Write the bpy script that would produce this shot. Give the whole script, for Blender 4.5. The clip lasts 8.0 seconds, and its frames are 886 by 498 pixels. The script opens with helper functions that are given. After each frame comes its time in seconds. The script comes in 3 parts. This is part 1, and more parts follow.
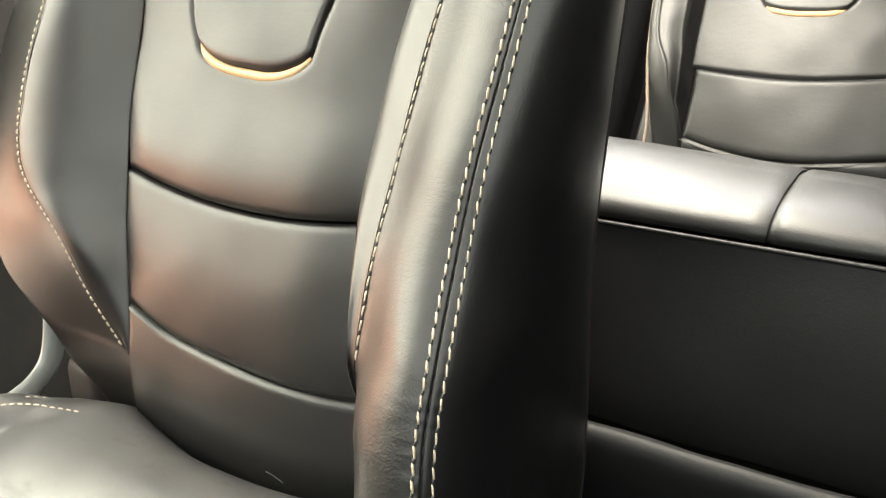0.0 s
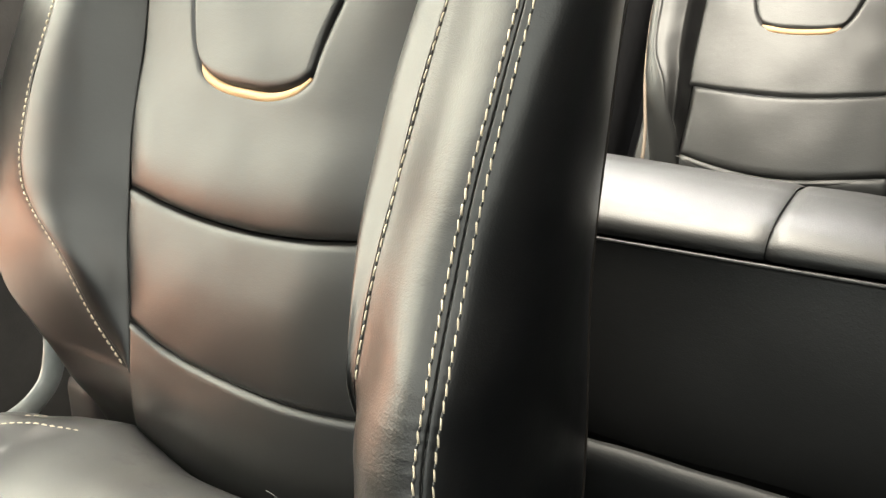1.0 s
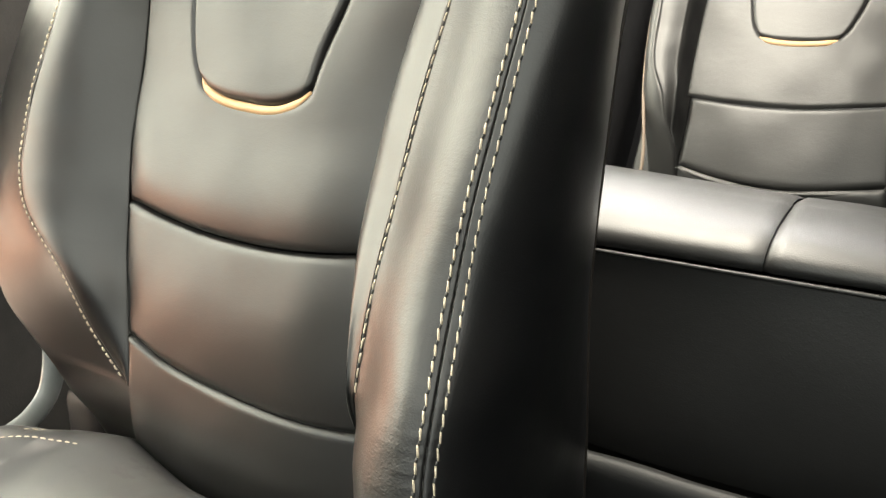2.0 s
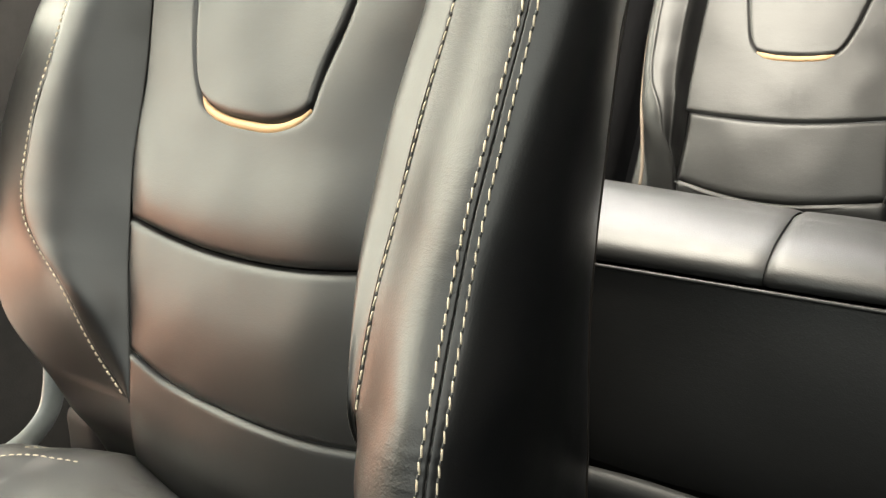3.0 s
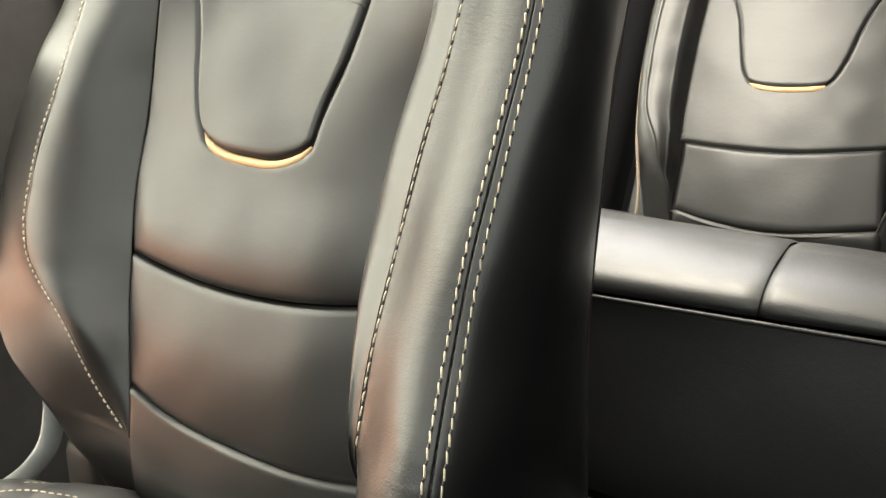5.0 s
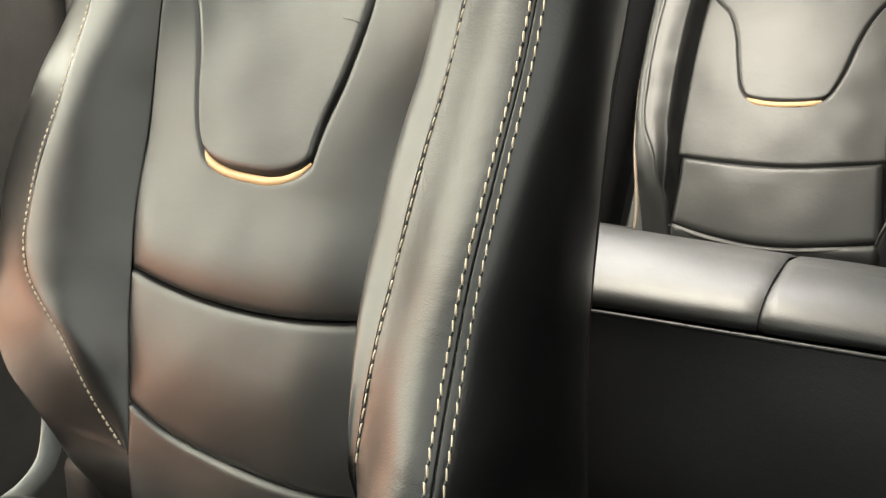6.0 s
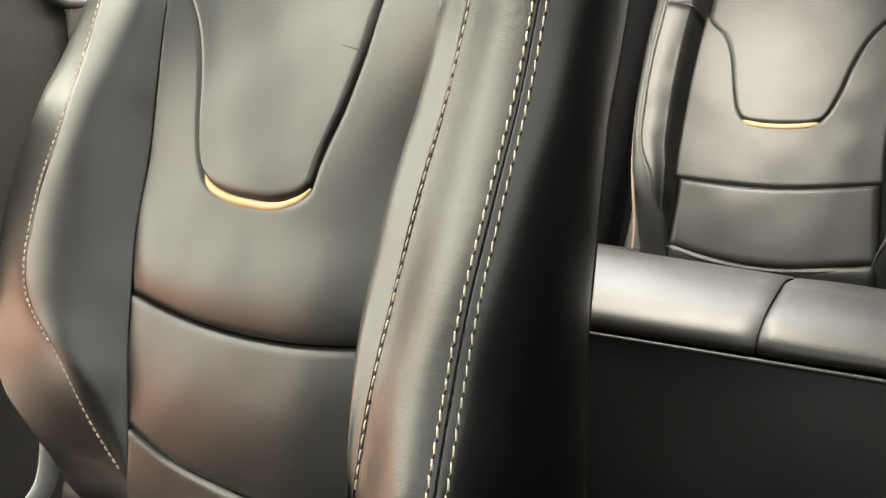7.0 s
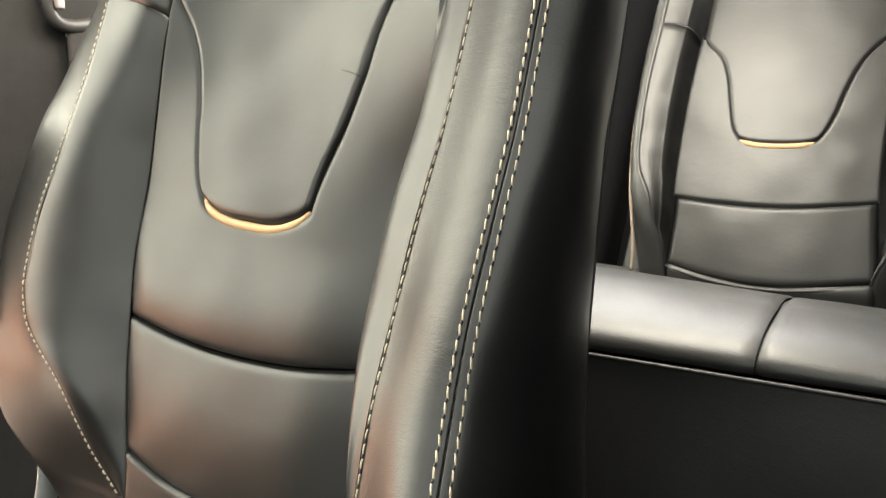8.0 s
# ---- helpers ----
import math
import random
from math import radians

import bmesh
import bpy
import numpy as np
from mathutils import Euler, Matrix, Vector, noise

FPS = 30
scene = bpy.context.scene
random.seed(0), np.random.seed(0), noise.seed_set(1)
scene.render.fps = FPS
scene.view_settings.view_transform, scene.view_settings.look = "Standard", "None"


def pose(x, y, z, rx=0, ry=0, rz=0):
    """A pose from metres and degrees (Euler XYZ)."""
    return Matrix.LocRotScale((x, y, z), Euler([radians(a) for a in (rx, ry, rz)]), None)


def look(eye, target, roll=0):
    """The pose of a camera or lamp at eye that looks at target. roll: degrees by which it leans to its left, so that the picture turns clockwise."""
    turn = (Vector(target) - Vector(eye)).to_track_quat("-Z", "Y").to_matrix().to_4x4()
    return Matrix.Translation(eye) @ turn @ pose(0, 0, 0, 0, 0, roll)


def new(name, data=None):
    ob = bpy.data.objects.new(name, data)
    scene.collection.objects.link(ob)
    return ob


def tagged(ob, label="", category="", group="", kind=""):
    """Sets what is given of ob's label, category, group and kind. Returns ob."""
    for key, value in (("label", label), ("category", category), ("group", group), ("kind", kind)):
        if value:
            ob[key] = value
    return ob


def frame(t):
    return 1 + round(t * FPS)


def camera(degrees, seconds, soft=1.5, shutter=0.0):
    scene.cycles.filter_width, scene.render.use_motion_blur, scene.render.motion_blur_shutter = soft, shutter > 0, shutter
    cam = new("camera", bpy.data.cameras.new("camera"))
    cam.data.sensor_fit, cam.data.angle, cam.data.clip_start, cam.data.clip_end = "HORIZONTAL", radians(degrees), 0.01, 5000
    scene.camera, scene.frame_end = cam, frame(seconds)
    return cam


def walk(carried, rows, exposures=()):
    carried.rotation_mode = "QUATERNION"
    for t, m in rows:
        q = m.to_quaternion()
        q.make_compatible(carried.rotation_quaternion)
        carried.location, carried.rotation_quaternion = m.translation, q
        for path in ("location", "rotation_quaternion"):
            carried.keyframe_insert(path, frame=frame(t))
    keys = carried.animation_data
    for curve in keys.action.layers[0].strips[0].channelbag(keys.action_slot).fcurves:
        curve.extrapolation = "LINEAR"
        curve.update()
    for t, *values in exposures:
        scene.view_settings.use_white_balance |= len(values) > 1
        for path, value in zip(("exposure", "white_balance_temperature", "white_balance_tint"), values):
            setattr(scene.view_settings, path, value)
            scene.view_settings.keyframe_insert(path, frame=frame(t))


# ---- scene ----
cam = camera(58.7, 8.0, soft=1.3)
PATH = [
    (0, (0.488, 0.214, 0.737), (-0.479, 1.814, 0.027), 2.3),
    (0.5, (0.488, 0.212, 0.739), (-0.482, 1.819, 0.047), 2.2),
    (1, (0.489, 0.212, 0.741), (-0.485, 1.824, 0.066), 2.2),
    (1.5, (0.489, 0.212, 0.742), (-0.486, 1.827, 0.079), 2.2),
    (3, (0.49, 0.21, 0.745), (-0.495, 1.839, 0.13), 1.8),
    (3.5, (0.49, 0.209, 0.747), (-0.495, 1.843, 0.148), 1.8),
    (4, (0.49, 0.209, 0.749), (-0.495, 1.848, 0.164), 1.8),
    (4.5, (0.491, 0.207, 0.753), (-0.497, 1.85, 0.183), 1.7),
    (6, (0.492, 0.204, 0.757), (-0.502, 1.86, 0.236), 1.5),
    (6.5, (0.492, 0.204, 0.761), (-0.503, 1.864, 0.26), 1.5),
    (7, (0.493, 0.202, 0.763), (-0.505, 1.869, 0.287), 1.4),
    (7.5, (0.493, 0.202, 0.765), (-0.507, 1.873, 0.31), 1.3),
    (8, (0.494, 0.201, 0.767), (-0.508, 1.877, 0.336), 1.2),
]
walk(cam, [(t, look(eye, target, roll)) for t, eye, target, roll in PATH], [(0.0, 3.18), (1.5, 3.05), (4.0, 2.85), (8.0, 2.68)])
cam.data.dof.use_dof = True
cam.data.dof.focus_distance = 0.49
cam.data.dof.aperture_fstop = 30.0

# ---- world, sun, window light and fills ----
world = bpy.data.worlds.new("sky")
scene.world = world
world.use_nodes = True
wn = world.node_tree
wn.nodes.clear()
sky = wn.nodes.new("ShaderNodeTexSky")
sky.sky_type = "NISHITA"
sky.sun_disc = False
sky.sun_elevation = radians(26)
sky.sun_rotation = radians(81)
sky.air_density = 0.8
sky.dust_density = 8.0
sky.ozone_density = 0.0
back = wn.nodes.new("ShaderNodeBackground")
back.inputs["Strength"].default_value = 0.055
wout = wn.nodes.new("ShaderNodeOutputWorld")
wn.links.new(sky.outputs[0], back.inputs["Color"])
wn.links.new(back.outputs[0], wout.inputs["Surface"])

sun_data = bpy.data.lights.new("sun", "SUN")
sun_data.energy = 5.0
sun_data.angle = radians(0.5)
sun_data.color = (1.0, 0.965, 0.91)
sun = new("sun", sun_data)
sun.matrix_world = look((4.0, 0.6, 1.97), (0, 0, 0))


WARM_FILL = (1.0, 0.76, 0.58)


def window_light(name, x, y, z, target, wide, high, watts, colour=(1.0, 0.965, 0.84)):
    """The sky's light in a window's opening; also serves the added fills."""
    d = bpy.data.lights.new(name, "AREA")
    d.shape, d.size, d.size_y, d.energy, d.color = "RECTANGLE", wide, high, watts, colour
    ob = new(name, d)
    ob.matrix_world = look((x, y, z), target)
    return ob


window_light("windscreen_light", 0.30, -0.32, 1.05, (0.30, 0.05, 0.12), 1.4, 1.12, 2.2, (1.0, 0.98, 0.82))
# added warm fill at the sill, for the peach patch on the bolster
window_light("driver_sill_fill", -0.47, 0.50, 0.345, (0.4, 0.72, 0.42), 0.15, 0.10, 0.022, WARM_FILL)
# overhead fill in an unseen roof opening, brightening the rear seat
window_light("roof_fill", 0.10, 1.03, 1.25, (0.10, 1.03, 0.0), 0.48, 0.88, 6.0, (1.0, 0.91, 0.78))
window_light("rear_door_window_light", -0.47, 1.50, 0.92, (0.4, 1.4, 0.8), 0.36, 0.44, 0.15)
window_light("rear_window_light", 0.03, 2.02, 1.15, (0.14, 1.15, 0.50), 0.74, 0.50, 4.6, (1.0, 0.95, 0.92))
scene.view_settings.use_white_balance = True
scene.view_settings.white_balance_temperature = 6570
scene.view_settings.white_balance_tint = 6

# ---- materials ----


def material(name):
    m = bpy.data.materials.new(name)
    m.use_nodes = True
    nt = m.node_tree
    return m, nt, nt.nodes["Principled BSDF"]


def noise_node(nt, scale, detail=4.0, rough=0.55, coords=None, stretch=None):
    n = nt.nodes.new("ShaderNodeTexNoise")
    n.inputs["Scale"].default_value = scale
    n.inputs["Detail"].default_value = detail
    n.inputs["Roughness"].default_value = rough
    if coords is not None:
        if stretch:
            mp = nt.nodes.new("ShaderNodeMapping")
            mp.inputs["Scale"].default_value = stretch
            nt.links.new(coords, mp.inputs["Vector"])
            nt.links.new(mp.outputs[0], n.inputs["Vector"])
        else:
            nt.links.new(coords, n.inputs["Vector"])
    return n


def ramp_node(nt, fac, stops):
    r = nt.nodes.new("ShaderNodeValToRGB")
    while len(r.color_ramp.elements) < len(stops):
        r.color_ramp.elements.new(0.5)
    for e, (p, c) in zip(r.color_ramp.elements, stops):
        e.position = p
        e.color = (*c, 1.0)
    nt.links.new(fac, r.inputs["Fac"])
    return r


def leather(name, base, rough=0.4, grain=900.0, depth=0.07, wrinkle=0.035, lines=0.0, scuffs=0.0, gloss=0.5):
    """Upholstery leather: pebble grain, faint creases, uneven gloss."""
    m, nt, b = material(name)
    b.inputs["Specular IOR Level"].default_value = gloss
    tc = nt.nodes.new("ShaderNodeTexCoord").outputs["Object"]
    big = noise_node(nt, 9.0, 3.0, 0.5, tc)
    col = ramp_node(nt, big.outputs["Fac"], [(0.3, tuple(c * 0.85 for c in base)), (0.7, tuple(c * 1.15 for c in base))])
    nt.links.new(col.outputs["Color"], b.inputs["Base Color"])
    mid = noise_node(nt, 45.0, 4.0, 0.6, tc)
    rr = nt.nodes.new("ShaderNodeMapRange")
    rr.inputs["To Min"].default_value = rough - 0.05
    rr.inputs["To Max"].default_value = rough + 0.06
    nt.links.new(mid.outputs["Fac"], rr.inputs["Value"])
    if scuffs:
        rub = noise_node(nt, 1.0, 3.0, 0.55, tc, (26.0, 60.0, 26.0))
        rub_mask = ramp_node(nt, rub.outputs["Fac"], [(0.60, (0, 0, 0)), (0.70, (1, 1, 1))])
        more = nt.nodes.new("ShaderNodeMath")
        more.operation = "MULTIPLY_ADD"
        more.inputs[1].default_value = scuffs
        nt.links.new(rub_mask.outputs["Color"], more.inputs[0])
        nt.links.new(rr.outputs[0], more.inputs[2])
        nt.links.new(more.outputs[0], b.inputs["Roughness"])
    else:
        nt.links.new(rr.outputs[0], b.inputs["Roughness"])
    vor = nt.nodes.new("ShaderNodeTexVoronoi")
    vor.feature = "SMOOTH_F1"
    vor.inputs["Scale"].default_value = grain
    nt.links.new(tc, vor.inputs["Vector"])
    fine = noise_node(nt, 650.0, 2.0, 0.5, tc)
    crease = noise_node(nt, 60.0, 5.0, 0.6, tc, (1.0, 1.0, 1.5))
    add = nt.nodes.new("ShaderNodeMath")
    add.operation = "ADD"
    nt.links.new(vor.outputs["Distance"], add.inputs[0])
    nt.links.new(fine.outputs["Fac"], add.inputs[1])
    b1 = nt.nodes.new("ShaderNodeBump")
    b1.inputs["Strength"].default_value = wrinkle
    b1.inputs["Distance"].default_value = 0.004
    nt.links.new(crease.outputs["Fac"], b1.inputs["Height"])
    b2 = nt.nodes.new("ShaderNodeBump")
    b2.inputs["Strength"].default_value = depth
    b2.inputs["Distance"].default_value = 0.0006
    nt.links.new(add.outputs[0], b2.inputs["Height"])
    nt.links.new(b1.outputs[0], b2.inputs["Normal"])
    if lines:
        fold = noise_node(nt, 1.0, 4.0, 0.65, tc, (170.0, 200.0, 650.0))
        patch = noise_node(nt, 16.0, 2.0, 0.5, tc)
        mask = ramp_node(nt, patch.outputs["Fac"], [(0.38, (0, 0, 0)), (0.62, (1, 1, 1))])
        mul = nt.nodes.new("ShaderNodeMath")
        mul.operation = "MULTIPLY"
        nt.links.new(fold.outputs["Fac"], mul.inputs[0])
        nt.links.new(mask.outputs["Color"], mul.inputs[1])
        b3 = nt.nodes.new("ShaderNodeBump")
        b3.inputs["Strength"].default_value = lines
        b3.inputs["Distance"].default_value = 0.0012
        nt.links.new(mul.outputs[0], b3.inputs["Height"])
        nt.links.new(b1.outputs[0], b3.inputs["Normal"])
        nt.links.new(b3.outputs[0], b2.inputs["Normal"])
    nt.links.new(b2.outputs[0], b.inputs["Normal"])
    return m


def simple(name, base, rough, metal=0.0, var=0.12, scale=40.0, bump=0.1, dist=0.001, gloss=0.5):
    m, nt, b = material(name)
    tc = nt.nodes.new("ShaderNodeTexCoord").outputs["Object"]
    n = noise_node(nt, scale, 5.0, 0.6, tc)
    col = ramp_node(nt, n.outputs["Fac"], [(0.3, tuple(c * (1 - var) for c in base)), (0.7, tuple(min(1, c * (1 + var)) for c in base))])
    nt.links.new(col.outputs["Color"], b.inputs["Base Color"])
    b.inputs["Roughness"].default_value = rough
    b.inputs["Metallic"].default_value = metal
    b.inputs["Specular IOR Level"].default_value = gloss
    f = noise_node(nt, scale * 12, 3.0, 0.6, tc)
    bp = nt.nodes.new("ShaderNodeBump")
    bp.inputs["Strength"].default_value = bump
    bp.inputs["Distance"].default_value = dist
    nt.links.new(f.outputs["Fac"], bp.inputs["Height"])
    nt.links.new(bp.outputs[0], b.inputs["Normal"])
    return m


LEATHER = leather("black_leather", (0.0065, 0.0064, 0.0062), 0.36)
# same leather, light on the cushion put into base and gloss; scuffs are wear
LEATHER_CUSHION_LIT = leather("black_leather_cushion_lit", (0.033, 0.0325, 0.0335), 0.37, 900.0, 0.05, 0.03, 0.0, 0.12, 0.68)
LEATHER_CREASED = leather("black_leather_creased", (0.0065, 0.0064, 0.0062), 0.37, 900.0, 0.18, 0.02, 0.22)
# same leather for the flank, its shade put into a darker, bluer base
LEATHER_SHADED = leather("black_leather_shaded", (0.0038, 0.0042, 0.0048), 0.37, 900.0, 0.12, 0.02, 0.08, 0.0, 0.5)
LEATHER_REAR = leather("black_leather_rear", (0.012, 0.0121, 0.0122), 0.43, 700.0, 0.2, 0.08)
GOLD = leather("gold_leather", (0.40, 0.25, 0.125), 0.52, 900.0, 0.15, 0.05)
THREAD = simple("cream_thread", (0.45, 0.39, 0.30), 0.6, var=0.2, scale=400.0, bump=0.4)
BLACK_THREAD = simple("black_thread", (0.02, 0.02, 0.02), 0.6, scale=400.0)
PLASTIC = simple("dark_grey_plastic", (0.022, 0.0215, 0.021), 0.5, scale=60.0, bump=0.25)
PILLAR = simple("grey_pillar_trim", (0.027, 0.0255, 0.0245), 0.8, scale=30.0, bump=0.3, gloss=0.25)
# black for the unseen passenger wall, so it sends no light to the flank
BLOCKER_BLACK = simple("blocker_black", (0.006, 0.0063, 0.0068), 0.6, scale=40.0, bump=0.2, gloss=0.3)
HINGE = simple("brown_hinge_plastic", (0.022, 0.0175, 0.016), 0.65, scale=60.0, bump=0.2)
SATIN = simple("satin_grey_plastic", (0.22, 0.23, 0.225), 0.35, scale=30.0, bump=0.05)
PLASTIC_GREY = simple("mid_grey_plastic", (0.045, 0.042, 0.040), 0.45, scale=30.0, bump=0.05)
WEBBING = simple("grey_webbing", (0.040, 0.036, 0.034), 0.8, scale=200.0, bump=0.5)
# near-black colour that stands for the shade beside the rear bolster
SHADE_BLACK = simple("shade_black", (0.004, 0.004, 0.0045), 0.95, scale=150.0, bump=0.6, gloss=0.05)
GREY_THREAD = simple("grey_thread", (0.07, 0.068, 0.066), 0.6, scale=400.0)
LEDGE = simple("dark_ledge_vinyl", (0.012, 0.0125, 0.013), 0.58, scale=40.0, bump=0.2, gloss=0.4)
CARPET = simple("dark_carpet", (0.03, 0.031, 0.033), 0.95, scale=120.0, bump=0.8, dist=0.003)
HEADLINER = simple("headliner_cloth", (0.34, 0.33, 0.30), 0.9, scale=120.0, bump=0.4)
TERRACOTTA = simple("terracotta_wall", (0.54, 0.30, 0.21), 0.85, scale=3.0, bump=0.3, dist=0.01)
# tint of the added wall that bounces sunlight into the car
PALE_BOUNCE = simple("pale_bounce_wall", (0.86, 0.90, 0.835), 0.9, scale=2.0, var=0.05, bump=0.3, dist=0.01)
PAVING = simple("outside_paving", (0.12, 0.115, 0.11), 0.9, scale=2.0, bump=0.3, dist=0.01)

# ---- mesh tools ----


def curve(*pts):
    """A smooth function through (x, value) pairs given in rising or falling order; values may be tuples."""
    pts = sorted(pts, key=lambda p: p[0])
    xs = np.array([p[0] for p in pts], float)
    ys = np.array([p[1] for p in pts], float)
    if ys.ndim == 1:
        ys = ys[:, None]
    d = np.diff(ys, axis=0) / np.diff(xs)[:, None]
    m = np.vstack([d[:1], (d[1:] + d[:-1]) / 2, d[-1:]])

    def f(x):
        x = min(max(x, xs[0]), xs[-1])
        i = int(min(np.searchsorted(xs, x, "right") - 1, len(xs) - 2))
        h = xs[i + 1] - xs[i]
        s = (x - xs[i]) / h
        r = (2 * s**3 - 3 * s**2 + 1) * ys[i] + (s**3 - 2 * s**2 + s) * h * m[i] + (3 * s**2 - 2 * s**3) * ys[i + 1] + (s**3 - s**2) * h * m[i + 1]
        return float(r[0]) if len(r) == 1 else r

    return f


def line(pts, n):
    """n points spread evenly along a smooth line through pts."""
    pts = np.array(pts, float)
    k = np.concatenate([[0], np.cumsum(np.linalg.norm(np.diff(pts, axis=0), axis=1))])
    f = curve(*[(a, tuple(p)) for a, p in zip(k, pts)])
    fine = np.array([f(a) for a in np.linspace(0, k[-1], n * 6)])
    q = np.concatenate([[0], np.cumsum(np.linalg.norm(np.diff(fine, axis=0), axis=1))])
    want = np.linspace(0, q[-1], n)
    return np.stack([np.interp(want, q, fine[:, c]) for c in range(pts.shape[1])], axis=1)


def bezier(p0, p1, p2, p3, n):
    t = (0.5 - 0.5 * np.cos(np.linspace(0, math.pi, n)))[:, None]
    p0, p1, p2, p3 = (np.array(p, float) for p in (p0, p1, p2, p3))
    return (1 - t) ** 3 * p0 + 3 * (1 - t) ** 2 * t * p1 + 3 * (1 - t) * t**2 * p2 + t**3 * p3


def coons(bottom, top, left, right):
    """A patch of points between four lines: bottom and top run along i, left and right along j."""
    n, m = len(bottom), len(left)
    a = np.linspace(0, 1, n)[:, None, None]
    b = np.linspace(0, 1, m)[None, :, None]
    c00, c10, c01, c11 = bottom[0], bottom[-1], top[0], top[-1]
    return (1 - b) * bottom[:, None, :] + b * top[:, None, :] + (1 - a) * left[None, :, :] + a * right[None, :, :] - ((1 - a) * (1 - b) * c00 + a * (1 - b) * c10 + (1 - a) * b * c01 + a * b * c11)


def roll(d, r, h):
    """How deep an upholstered edge sinks at a distance d from its seam: a rounded shoulder of radius r and depth h."""
    s = np.clip(1 - d / r, 0, 1)
    return h * (1 - np.sqrt(np.clip(1 - s * s, 0, 1)))


def edge_distance(g, axis, end):
    """For each point of a grid, the length along an axis from one end."""
    step = np.linalg.norm(np.diff(g, axis=axis), axis=2)
    zero = np.zeros_like(np.take(step, [0], axis=axis))
    run = np.concatenate([zero, np.cumsum(step, axis=axis)], axis=axis)
    return run if end == 0 else np.take(run, [-1], axis=axis) - run


def grid_normals(g, core):
    n = np.cross(np.gradient(g, axis=0), np.gradient(g, axis=1))
    n /= np.maximum(np.linalg.norm(n, axis=2, keepdims=True), 1e-9)
    side = np.sum(n * (g - core), axis=2)
    return n if side.mean() > 0 else -n


def sink(g, core, ends):
    """Sinks the edges of a grid of points; ends holds (axis, end, radius, depth)."""
    nrm = grid_normals(g, core)
    deep = np.zeros(g.shape[:2])
    for axis, end, r, h in ends:
        h = np.asarray(h)
        deep = np.maximum(deep, roll(edge_distance(g, axis, end), r, 1.0) * (h[:, None] if h.ndim else h))
    return g - nrm * deep[:, :, None]


def undulate(g, nrm, size, amount, seed=0.0):
    """Slight unevenness of stuffed leather."""
    out = g.copy()
    for i in range(g.shape[0]):
        for j in range(g.shape[1]):
            p = Vector(g[i, j]) * (1 / size)
            out[i, j] += nrm[i, j] * amount * noise.noise(p + Vector((seed, 0, 0)))
    return out


def grid_mesh(name, g):
    n, m = g.shape[:2]
    me = bpy.data.meshes.new(name)
    faces = [(i * m + j, (i + 1) * m + j, (i + 1) * m + j + 1, i * m + j + 1) for i in range(n - 1) for j in range(m - 1)]
    me.from_pydata(g.reshape(-1, 3).tolist(), [], faces)
    me.polygons.foreach_set("use_smooth", [True] * len(me.polygons))
    return me


def thing(name, at, label, category, group="", kind=""):
    ob = new(name)
    ob.empty_display_size = 0.05
    ob.location = at
    return tagged(ob, label, category, group, kind)


def put(name, me, mat, parent=None, label=""):
    ob = new(name, me)
    me.materials.append(mat)
    if parent is not None:
        ob.parent = parent
        base = parent
        while base is not None:
            ob_shift = Vector(base.location)
            me.transform(Matrix.Translation(-ob_shift))
            base = base.parent
    return tagged(ob, label)


def grid_part(name, g, mat, parent=None, label=""):
    return put(name, grid_mesh(name, g), mat, parent, label)


def part(name, bm, mat, parent=None, label=""):
    me = bpy.data.meshes.new(name)
    bm.to_mesh(me)
    bm.free()
    return put(name, me, mat, parent, label)


def tube(path, radius, sides=10, flat=1.0, up=(0, 0, 1)):
    """A bmesh tube along points; radius may be a function of 0..1; flat squeezes it along up."""
    bm = bmesh.new()
    path = [Vector(p) for p in path]
    rings = []
    for i, p in enumerate(path):
        t = (path[min(i + 1, len(path) - 1)] - path[max(i - 1, 0)]).normalized()
        a = Vector(up) - t * t.dot(Vector(up))
        a = a.normalized() if a.length > 1e-6 else t.orthogonal().normalized()
        b = t.cross(a)
        r = radius(i / (len(path) - 1)) if callable(radius) else radius
        rings.append([bm.verts.new(p + a * (r * flat * math.cos(k * math.tau / sides)) + b * (r * math.sin(k * math.tau / sides))) for k in range(sides)])
    for r0, r1 in zip(rings, rings[1:]):
        for k in range(sides):
            f = bm.faces.new((r0[k], r0[(k + 1) % sides], r1[(k + 1) % sides], r1[k]))
            f.smooth = True
    bm.faces.new(rings[0][::-1])
    bm.faces.new(rings[-1])
    return bm


